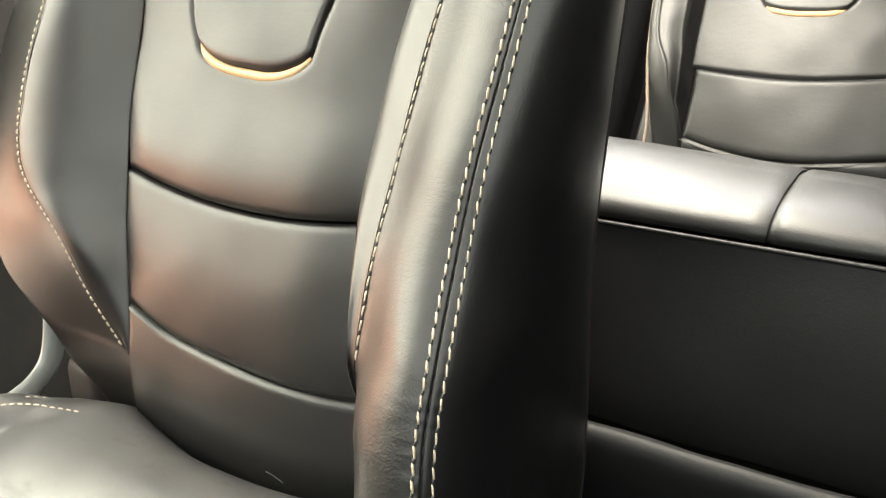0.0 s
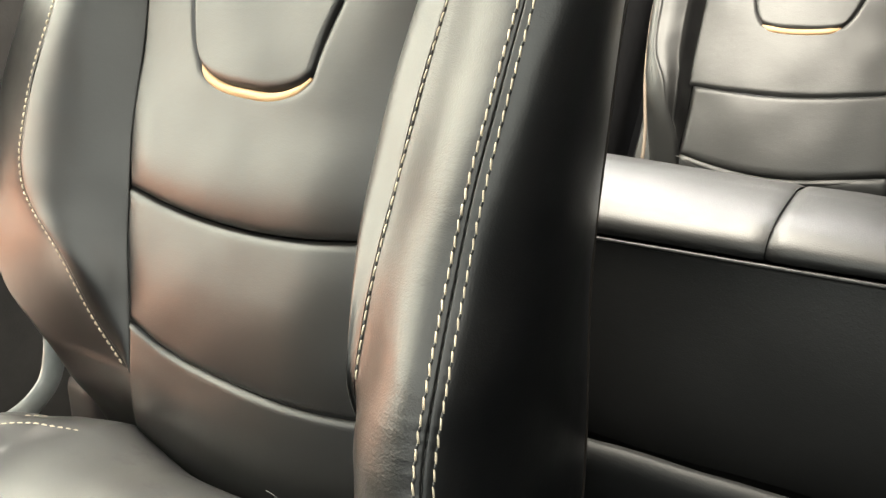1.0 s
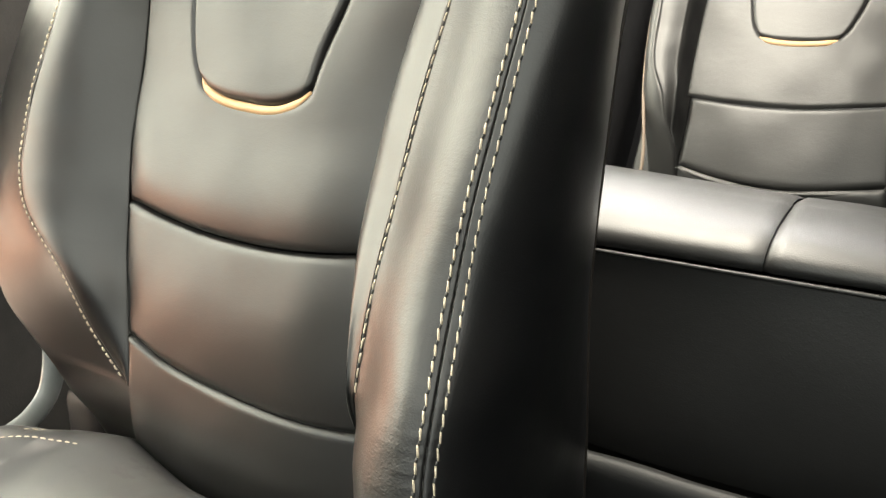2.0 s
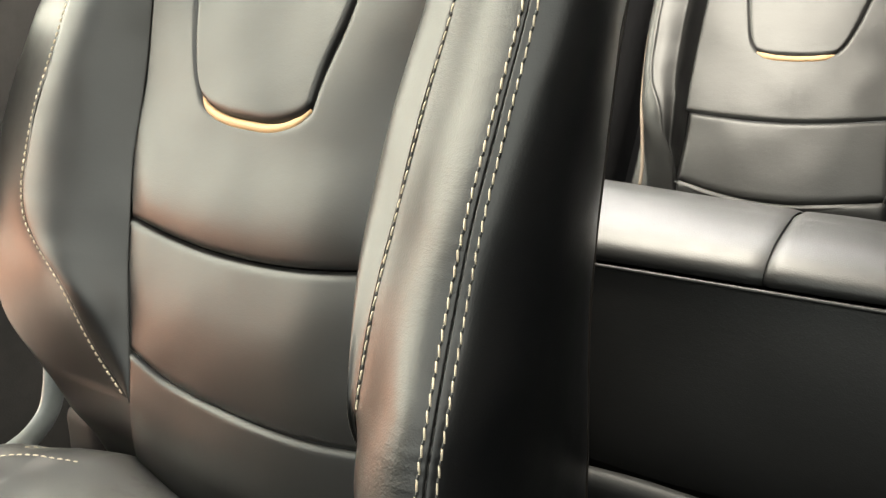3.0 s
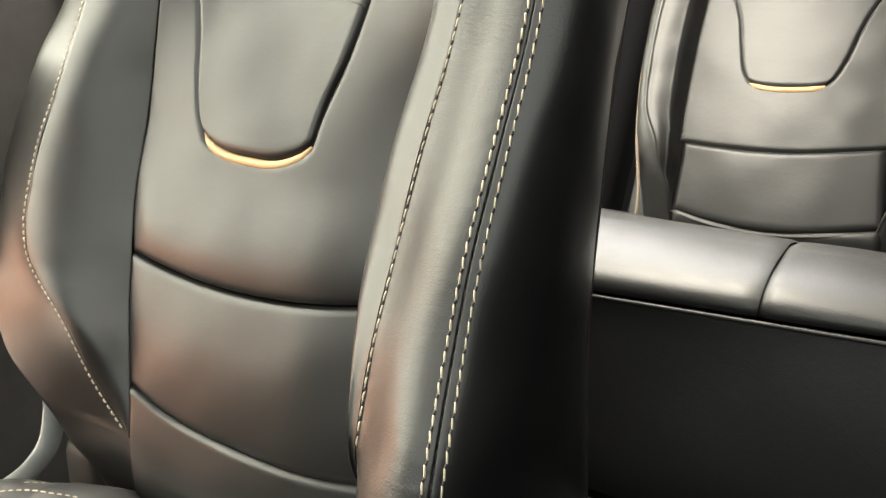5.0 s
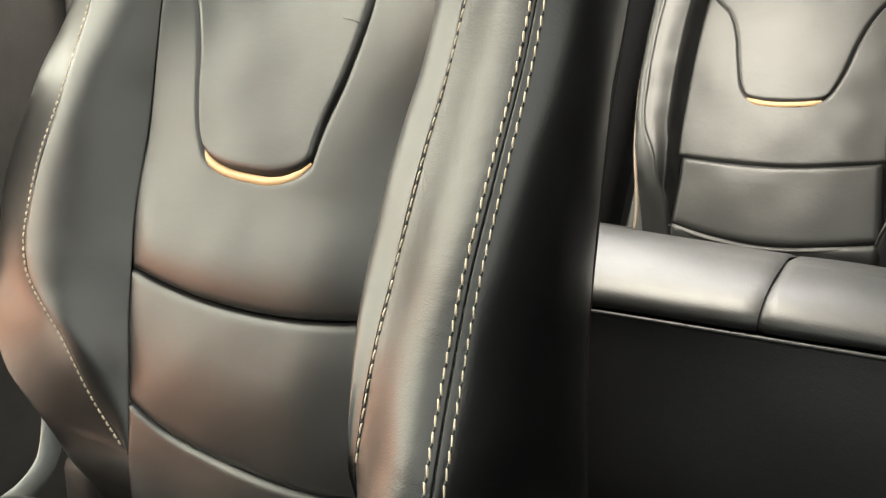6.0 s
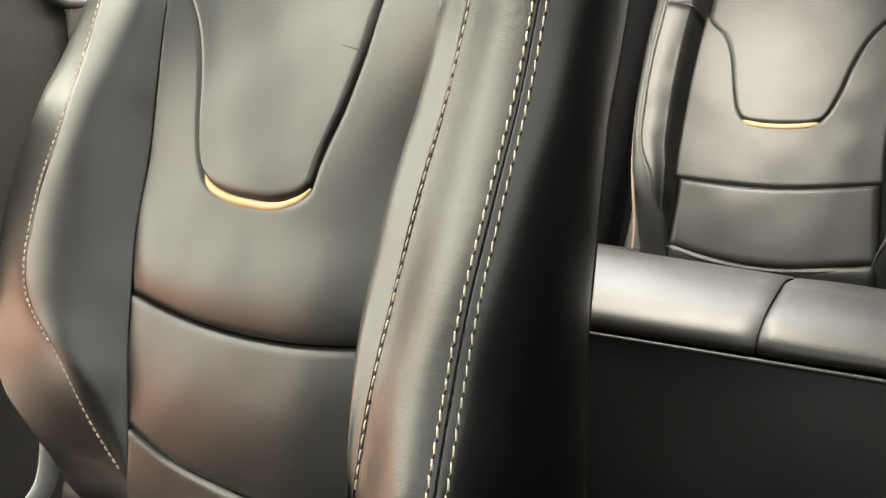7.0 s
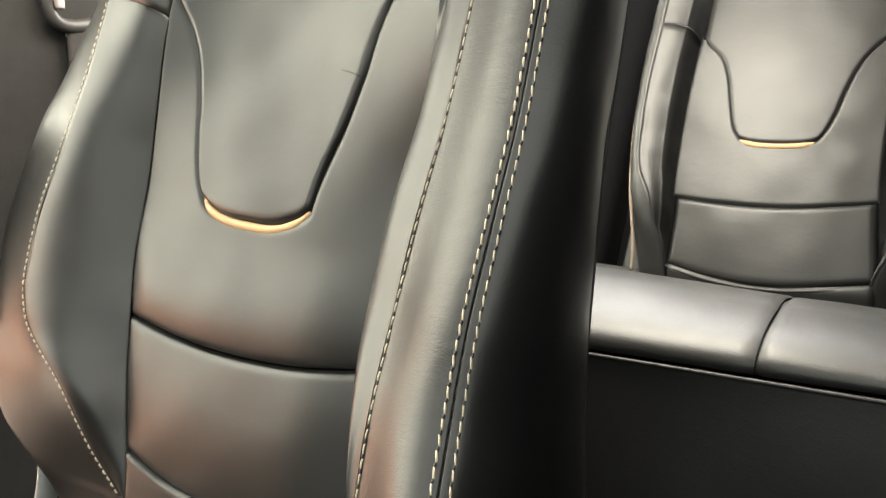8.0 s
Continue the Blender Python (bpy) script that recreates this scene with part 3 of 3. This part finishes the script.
sl, sl_g, sl_n = across("bolster_facing", strip_l, -0.40, 0.425, 60, 200, [(0, 1, 0.004, 0.0010)], LEATHER, seat)
across("back_cover", back_shell, -0.38, 0.425, 30, 60, [], LEATHER, seat)


welt = FRONT.world(cap(np.array([(rear_r(v)[0], v, rear_r(v)[1]) for v in np.linspace(-0.37, 0.40, 80)])))
part("piping", tube(welt, 0.0016, 8, 1.0, FRONT.axes[2]), simple("brown_piping", (0.035, 0.028, 0.024), 0.5), seat, "thin brown edge piping")


def along(g, nrm, axis_index, inset, lo=None, hi=None):
    """Points and normals along a grid's edge, set in by a distance; axis_index 0 or -1 picks the edge."""
    pts, ns = [], []
    for j in range(g.shape[1]):
        row = g[:, j] if axis_index == 0 else g[::-1, j]
        run = np.concatenate([[0], np.cumsum(np.linalg.norm(np.diff(row, axis=0), axis=1))])
        nr = nrm[:, j] if axis_index == 0 else nrm[::-1, j]
        deep = inset(j / (g.shape[1] - 1)) if callable(inset) else inset
        pts.append([np.interp(deep, run, row[:, k]) for k in range(3)])
        ns.append([np.interp(deep, run, nr[:, k]) for k in range(3)])
    return np.array(pts)[lo:hi], np.array(ns)[lo:hi]


put("stitching", stitches(*along(strip_g, strip_n, 0, 0.0020, 122), PITCH, 0.0070, 0.00072, -0.10), THREAD, strip, "cream thread")
put("stitching", stitches(*along(strip_g, strip_n, -1, row_in), PITCH, 0.0076, 0.00080, 0.16), THREAD, strip, "cream thread")
put("stitching", stitches(*along(flank_g, flank_n, 0, row_out), PITCH, 0.0076, 0.00072, 0.14), THREAD, flank, "cream thread")
for grid, nrm, end, row, lo, owner in ((strip_g, strip_n, 0, 0.0020, 122, strip), (strip_g, strip_n, -1, row_in, None, strip), (flank_g, flank_n, 0, row_out, None, flank)):
    put("stitch_hole", stitches(*along(grid, nrm, end, row, lo), PITCH, 0.0034, 0.00085, 0.0, PITCH * 0.5), BLACK_THREAD, owner, "dark stitch holes")
pts, ns = along(strip_g, strip_n, -1, 0.0)
put("seam_thread", stitches(pts - ns * 0.0022, ns, PITCH, 0.0080, 0.0009), BLACK_THREAD, strip, "black thread")
put("stitching", stitches(*along(sl_g, sl_n, -1, 0.0055, 28, None), FINE_PITCH, 0.0052, 0.00100), THREAD, sl, "cream thread")

# seat cushion
cushion_edge = curve((0.05, 0.17), (0.40, 0.168), (0.47, 0.150), (0.513, 0.132), (0.534, 0.117), (0.556, 0.102), (0.58, 0.092), (0.70, 0.085))


def cushion_fold(y):
    """How far to the side the cushion's raised edge begins."""
    return np.vectorize(cushion_edge)(y)


def cushion_z(x, y):
    z = 0.331 - 0.13 * np.clip(0.60 - y, -1, 1) + 0.75 * np.clip(x, -0.13, 0.18) ** 2
    fade = np.clip((0.578 - y) / 0.085, 0, 1)
    side = np.clip((-x - cushion_fold(y)) / 0.032, 0, 1)
    z = z + 0.016 * side * side * (3 - 2 * side) * fade
    rside = np.clip((x - 0.15) / 0.06, 0, 1)
    z = z + 0.03 * rside * rside * (3 - 2 * rside) * fade
    out = np.where(x < 0, np.clip((-x - 0.125) / 0.145, 0, 1), np.clip((x - 0.20) / 0.07, 0, 1))
    z = z - 0.10 * (1 - np.sqrt(1 - out * out * 0.98))
    front = np.clip((0.16 - y) / 0.08, 0, 1)
    z = z - 0.10 * (1 - np.sqrt(1 - front * front * 0.98))
    rear = np.clip((y - 0.575 + 0.035 * np.clip((-x - 0.09) / 0.06, 0, 1)) / 0.05, 0, 2)
    inner = np.clip((x + 0.115) / 0.15, 0, 1)
    inner = inner * inner * (3 - 2 * inner)
    swell = np.clip((y - 0.36) / 0.17, 0, 1)
    z = z + inner * (0.019 * swell * swell * (3 - 2 * swell) - 6.0 * np.clip(y - 0.525, 0, 0.12) ** 2)
    return z - 0.026 * rear * rear


xs = np.concatenate([np.linspace(-0.27, -0.18, 30), np.linspace(-0.178, -0.080, 60), np.linspace(-0.077, 0.27, 70)])
ys = np.linspace(0.08, 0.66, 130)
X, Y = np.meshgrid(xs, ys, indexing="ij")
cush = np.stack([X, Y, cushion_z(X, Y)], axis=2)
cush = undulate(cush, np.zeros_like(cush) + (0, 0, 1), 0.07, 0.0015, 2.0)
cushion = grid_part("cushion_top", cush, LEATHER_CUSHION_LIT, seat)
part("cushion_base", box(-0.262, 0.262, 0.085, 0.64, 0.10, 0.262, 0.03), LEATHER, seat)
part("seat_rail", box(-0.21, -0.17, 0.10, 0.70, 0.0, 0.10, 0.004), PLASTIC, seat)
part("seat_rail", box(0.17, 0.21, 0.10, 0.70, 0.0, 0.10, 0.004), PLASTIC, seat)
row = line([(-0.187, 0.458), (-0.157, 0.528), (-0.142, 0.540), (-0.126, 0.551), (-0.111, 0.562), (-0.098, 0.569)], 60)
put("stitching", stitches([(x, y, float(cushion_z(np.array(x), np.array(y)))) for x, y in row], [(0, 0, 1)] * 60, FINE_PITCH, 0.0054, 0.0010), THREAD, cushion, "cream thread")

row = line([(-0.159, 0.551), (-0.152, 0.560), (-0.142, 0.570)], 30)
put("stitching", stitches([(x, y, float(cushion_z(np.array(x), np.array(y)))) for x, y in row], [(0, 0, 1)] * 30, FINE_PITCH, 0.0050, 0.0007), THREAD, cushion, "cream thread")

# curved grey trim at the recliner
arc = line([(-0.240, 0.515, 0.276), (-0.252, 0.570, 0.277), (-0.258, 0.612, 0.284), (-0.262, 0.638, 0.302), (-0.264, 0.650, 0.332), (-0.264, 0.655, 0.375)], 40)
part("recliner_trim", tube(arc, 0.013, 14, 0.6, (1, 0, 0)), SATIN, seat, "curved satin grey recliner trim")

part("hinge_cover", box(-0.285, -0.222, 0.664, 0.705, 0.215, 0.292, 0.016), HINGE, seat, "brown plastic hinge cover")

# ---- rear seat ----
REAR = Lean((0.29, 1.60, 0.672), 25)
bench = thing("rear_seat", (0.35, 1.3, 0.15), "black leather rear bench with pale seams and gold piping", "car seat")
RCORE = REAR.world((0.0, 0.0, -0.08))


def rear_w(u, v):
    low = np.minimum(v, 0.0) + 0.05
    return 0.006 - 0.010 * (u / 0.16) ** 2 - 0.42 * low**2 - 0.042 * np.maximum(v, 0.0)


redge_l = curve((0.42, -0.150), (0.26, -0.153), (0.15, -0.158), (0.043, -0.158), (-0.062, -0.153), (-0.143, -0.147), (-0.223, -0.146), (-0.35, -0.14))
redge_r = curve((0.42, 0.165), (0.15, 0.160), (-0.036, 0.160), (-0.125, 0.170), (-0.21, 0.180), (-0.35, 0.185))
rseam = curve((-0.17, -0.1075), (-0.091, -0.1135), (-0.018, -0.115), (0.041, -0.111), (0.105, -0.101), (0.167, -0.088), (0.20, -0.082))
rbottom = curve((-0.17, -0.217), (-0.146, -0.223), (-0.087, -0.2365), (-0.023, -0.2425), (0.036, -0.241), (0.092, -0.2325), (0.137, -0.222), (0.19, -0.209))


def rbetween(low, high, n, m):
    lo_l, lo_r, hi_l, hi_r = low(-0.15), low(0.17), high(-0.15), high(0.17)
    bot = np.array([(u, low(u)) for u in np.linspace(redge_l(lo_l), redge_r(lo_r), n)])
    top = np.array([(u, high(u)) for u in np.linspace(redge_l(hi_l), redge_r(hi_r), n)])
    left = np.array([(redge_l(v), v) for v in np.linspace(bot[0][1], top[0][1], m)])
    right = np.array([(redge_r(v), v) for v in np.linspace(bot[-1][1], top[-1][1], m)])
    left[0], left[-1], right[0], right[-1] = bot[0], top[0], bot[-1], top[-1]
    return coons(bot, top, left, right)


RSIDE = [(0, 0, 0.016, 0.030), (0, 1, 0.016, 0.030)]
centre_part("middle_panel", rbetween(rbottom, rseam, 80, 40), RSIDE + [(1, 0, 0.014, 0.010), (1, 1, 0.009, 0.0065)], REAR, rear_w, bench, LEATHER_REAR, RCORE, False, 0.002)
centre_part("lower_panel", rbetween(lambda u: -0.34, rbottom, 60, 30), RSIDE + [(1, 1, 0.012, 0.006)], REAR, lambda u, v: rear_w(u, v) - 14.0 * np.clip(-0.225 - v, 0, 0.08) ** 2, bench, LEATHER_REAR, RCORE, False)
R_INS_L = [(-0.150, 0.190), (-0.137, 0.176), (-0.115, 0.156), (-0.097, 0.119), (-0.083, 0.067), (-0.067, 0.016), (-0.056, 0.000)]
R_INS_B = [(-0.056, 0.000), (-0.040, -0.0055), (-0.018, -0.0075), (0.020, -0.0060), (0.045, -0.0020), (0.061, 0.004)]
R_INS_R = [(0.061, 0.004), (0.071, 0.019), (0.083, 0.054), (0.093, 0.098), (0.110, 0.148), (0.135, 0.187), (0.155, 0.205)]
u0, u1 = redge_l(-0.10), redge_r(-0.09)
r_upper = around(
    R_INS_L, R_INS_B, R_INS_R,
    [(redge_l(v), v) for v in np.linspace(0.200, rseam(u0), 9)],
    [(u, rseam(u)) for u in np.linspace(u0, u1, 9)],
    [(redge_r(v), v) for v in np.linspace(rseam(u1), 0.214, 9)], (40, 50, 40), 36)
centre_part("upper_panel", r_upper, [(1, 0, 0.0045, 0.0040), (1, 1, 0.007, 0.0050)], REAR, rear_w, bench, LEATHER_REAR, RCORE, False, 0.002)
centre_part("insert_panel", insert_uv(R_INS_L, R_INS_B, R_INS_R, 0.40, 50, 80), [(0, 0, 0.0045, 0.0040), (0, 1, 0.0055, 0.0050), (1, 0, 0.0065, 0.006)], REAR, lambda u, v: rear_w(u, v) + 0.002, bench, LEATHER_REAR, RCORE, False)
piping(line([(-0.056, -0.003), (-0.040, -0.0085), (-0.018, -0.0110), (0.020, -0.0095), (0.045, -0.0055), (0.059, 0.000)], 40), REAR, rear_w, 0.0052, -0.0024, bench, GOLD, "gold leather piping")
piping([(u, rbottom(u) - 0.004) for u in np.linspace(-0.143, 0.178, 50)], REAR, rear_w, 0.0030, -0.004, bench, LEATHER_REAR, "black leather piping")

r_fold = curve((0.42, -0.215), (0.20, -0.219), (0.095, -0.222), (0.02, -0.219), (-0.067, -0.207), (-0.117, -0.182), (-0.157, -0.170), (-0.204, -0.150), (-0.34, -0.14))
r_outer = curve((0.42, -0.235), (0.21, -0.245), (0.04, -0.243), (-0.10, -0.226), (-0.22, -0.198), (-0.34, -0.19))


def foot(v):
    """How far the bolster tucks in towards the cushion."""
    return 2.6 * max(-0.09 - v, 0.0) ** 2


def rear_bolster(sign, shift):
    def inner(v, n):
        p1 = np.array((redge_l(v) - 0.011, -0.075))
        p2 = np.array((r_fold(v), 0.022 - foot(v)))
        pm = np.array((min(redge_l(v) - 0.016, 0.5 * (p2[0] + p1[0]) + 0.012), 0.012 - foot(v)))
        pm[0] = max(pm[0], p2[0] + 0.002)
        k = min(1.0, abs(pm[0] - p2[0]) / 0.03)
        one = bezier(p2, p2 + np.array((0.012, 0.003)) * k, pm + np.array((-0.010, 0.004)) * k, pm, n - n // 2 + 1)
        two = bezier(pm, pm + np.array((0.0045, -0.001)), p1 + np.array((0.0, 0.070)), p1, n // 2)
        return np.vstack([one, two[1:]])

    def outer(v, n):
        p2 = np.array((r_fold(v), 0.022 - foot(v)))
        p3 = np.array((r_outer(v), -foot(v)))
        a = bezier(p3 + (0.05, -0.10), p3 + (0.012, -0.05), p3 + (-0.003, -0.010), p3, n // 2)
        b = bezier(p3, p3 + (0.001, 0.010), p2 + (-0.012, 0.003), p2, n - n // 2 + 1)
        return np.vstack([a, b[1:]])

    for name, sec, v0, v1, ends in (("bolster_wall", inner, -0.33, 0.200, [(0, 0, 0.006, 0.003), (1, 1, 0.008, 0.004)]), ("shoulder_panel", inner, 0.200, 0.40, [(0, 0, 0.006, 0.003), (1, 0, 0.008, 0.004)]),
                                    ("bolster_facing", outer, -0.33, 0.40, [(0, 1, 0.006, 0.003)])):
        rows = []
        for v in np.linspace(v0, v1, 90):
            uw = sec(v, 30)
            rows.append(np.stack([sign * uw[:, 0] + shift, np.full(len(uw), v), uw[:, 1]], axis=1))
        flat = REAR.world(np.stack(rows, axis=1))
        g = sink(flat, RCORE, ends)
        g = undulate(g, grid_normals(flat, RCORE), 0.035, 0.0014, 7.0)
        grid_part(name, g, LEATHER_REAR, bench)


rear_bolster(1, 0.0)
rear_bolster(-1, 0.02)
vs = np.linspace(0.02, -0.25, 40)
edge = REAR.world(np.array([(r_outer(v) + 0.003, v, 0.004) for v in vs]))
part("piping", tube(edge, 0.0028, 8, 1.0, REAR.axes[2]), simple("tan_piping", (0.12, 0.09, 0.066), 0.6), bench, "tan edge piping")


def lean_box(lean, *dims, bevel=0.01):
    """A box in a seat back's own axes (u, v, w)."""
    bm = box(*dims, bevel)
    for vert in bm.verts:
        vert.co = Vector(lean.world(tuple(vert.co)))
    return bm


part("backrest_core", lean_box(REAR, -0.24, 0.25, -0.34, 0.40, -0.16, -0.090), LEATHER_REAR, bench)
# dark slab where the gap left of the bolster lies in shade
part("outer_backrest", lean_box(REAR, -0.66, -0.275, -0.34, 0.42, -0.20, -0.080, bevel=0.03), SHADE_BLACK, bench)

# rear cushion
def roll_profile(x, n, back_y):
    """From the front seam over the rounded edge to the seat's rear, as (y, z)."""
    rise = 0.012 * (x - 0.2) / 0.28
    a = bezier((1.012, 0.466 + rise), (1.0015, 0.493 + rise), (1.044, 0.512 + rise * 0.5), (1.150, 0.5165), n // 2)
    b = bezier((1.150, 0.5165), (1.19, 0.5192), (1.27, 0.510), (back_y, 0.40), n - n // 2 + 1)
    return np.vstack([a, b[1:]])


def cushion_roll(x0, x1, ends, seed):
    rows = [np.concatenate([np.full((60, 1), x), roll_profile(x, 60, 1.60)], axis=1) for x in np.linspace(x0, x1, 70)]
    g = np.stack(rows, axis=0)
    core = np.array((0.35, 1.3, 0.3))
    nrm = grid_normals(g, core)
    g = undulate(sink(g, core, ends), nrm, 0.09, 0.002, seed)
    return grid_part("cushion_top", g, LEATHER_REAR, bench)


cushion_roll(-0.30, 0.379, [(0, 1, 0.005, 0.003), (1, 0, 0.010, 0.004)], 1.0)
cushion_roll(0.379, 0.98, [(0, 0, 0.012, 0.006), (1, 0, 0.010, 0.004)], 5.0)
front = part("piping", tube([(x, 1.008, 0.4635 + 0.012 * (x - 0.2) / 0.28) for x in np.linspace(-0.30, 0.98, 60)], 0.0028, 8), LEATHER_REAR, bench, "black leather piping")


def swept(profile, x0, x1, n, m):
    """A panel running across the car; profile holds four (y, z) points of its section."""
    rows = []
    for x in np.linspace(x0, x1, n):
        p = bezier(*profile(x), m)
        rows.append(np.stack([np.full(m, x), p[:, 0], p[:, 1]], axis=1))
    return np.stack(rows, axis=0)


def skirt_section(x):
    rise = 0.012 * (x - 0.2) / 0.28
    return (1.012, 0.462 + rise), (1.004, 0.39 + rise), (0.986, 0.270 + rise), (1.002, 0.225 + rise)


g = swept(skirt_section, -0.30, 0.98, 120, 50)
crease = -0.0012 * np.exp(-(((g[..., 0] - 0.381) / 0.004) ** 2)) * np.clip((g[..., 2] - 0.38) / 0.06, 0, 1)
facing = np.zeros_like(g) + (0, -1, 0)
grid_part("front_skirt", undulate(g + facing * crease[:, :, None], facing, 0.15, 0.005, 9.0), LEATHER_REAR, bench)
part("cushion_base", box(-0.29, 0.97, 1.06, 1.60, 0.15, 0.43, 0.02), PLASTIC, bench)


def ledge_section(x):
    lift = 0.045 * (x - 0.3)
    front, rear = bezier((0.945, 0.15), (0.915, 0.200 + lift), (0.882, 0.268 + lift), (0.912, 0.276 + lift), 16), bezier((0.912, 0.276 + lift), (0.945, 0.276 + lift), (0.950, 0.200 + lift), (1.055, 0.17 + lift), 16)
    return np.vstack([front, rear[1:]])


rows = []
for x in np.linspace(-0.29, 0.97, 60):
    yz = ledge_section(x)
    rows.append(np.concatenate([np.full((len(yz), 1), x), yz], axis=1))
g = np.stack(rows, axis=0)
g = undulate(g, grid_normals(g, np.array((0.3, 0.96, 0.16))), 0.08, 0.004, 3.0)
grid_part("foot_ledge", g, LEDGE, bench, "rounded dark vinyl ledge below the seat")

# ---- small things ----
belt = thing("seat_belt", (-0.42, 0.80, 0.86), "grey seat belt hanging from its guide on the pillar trim", "seat belt")
loop = line([(-0.411, 0.800, 0.905), (-0.410, 0.791, 0.870), (-0.409, 0.7895, 0.840), (-0.409, 0.795, 0.824), (-0.409, 0.806, 0.817), (-0.411, 0.825, 0.816), (-0.416, 0.850, 0.820)], 40)
part("loop", tube(loop, 0.0085, 12, 0.8, (1, 0, 0)), PLASTIC_GREY, belt)
part("cap", box(-0.408, -0.398, 0.795, 0.806, 0.834, 0.850, 0.003), simple("white_plastic", (0.42, 0.37, 0.36), 0.5), belt, "small white cap")
part("clip", tube([(-0.425, 0.817, 0.808), (-0.41, 0.824, 0.800)], 0.0025, 8), SATIN, belt, "thin metal clip")

web = [np.stack([np.full(9, -0.4115 + 0.002 * math.sin(9 * z)), np.linspace(0.812, 0.858, 9), np.full(9, z)], axis=1) for z in np.linspace(0.45, 0.822, 30)]
strap = grid_part("webbing", np.stack(web, axis=0), WEBBING, belt, "woven grey belt webbing")
strap.modifiers.new("thickness", "SOLIDIFY").thickness = 0.0012

hair = part("loose_thread", tube(FRONT.world(np.array([(0.0800, 0.1214, 0.0108), (0.0877, 0.1203, 0.0116), (0.0950, 0.1185, 0.0116), (0.1010, 0.1160, 0.0090)])), 0.00035, 5), BLACK_THREAD)
tagged(hair, "short dark loose thread lying on the seat insert", "thread")
bit = part("loose_thread", tube(FRONT.world(np.array([(0.1004, -0.3274, 0.0100), (0.1077, -0.3272, 0.0110), (0.1185, -0.3300, 0.0100)])), 0.00032, 6), GREY_THREAD)
tagged(bit, "short pale loose thread lying in the seat crease", "thread")
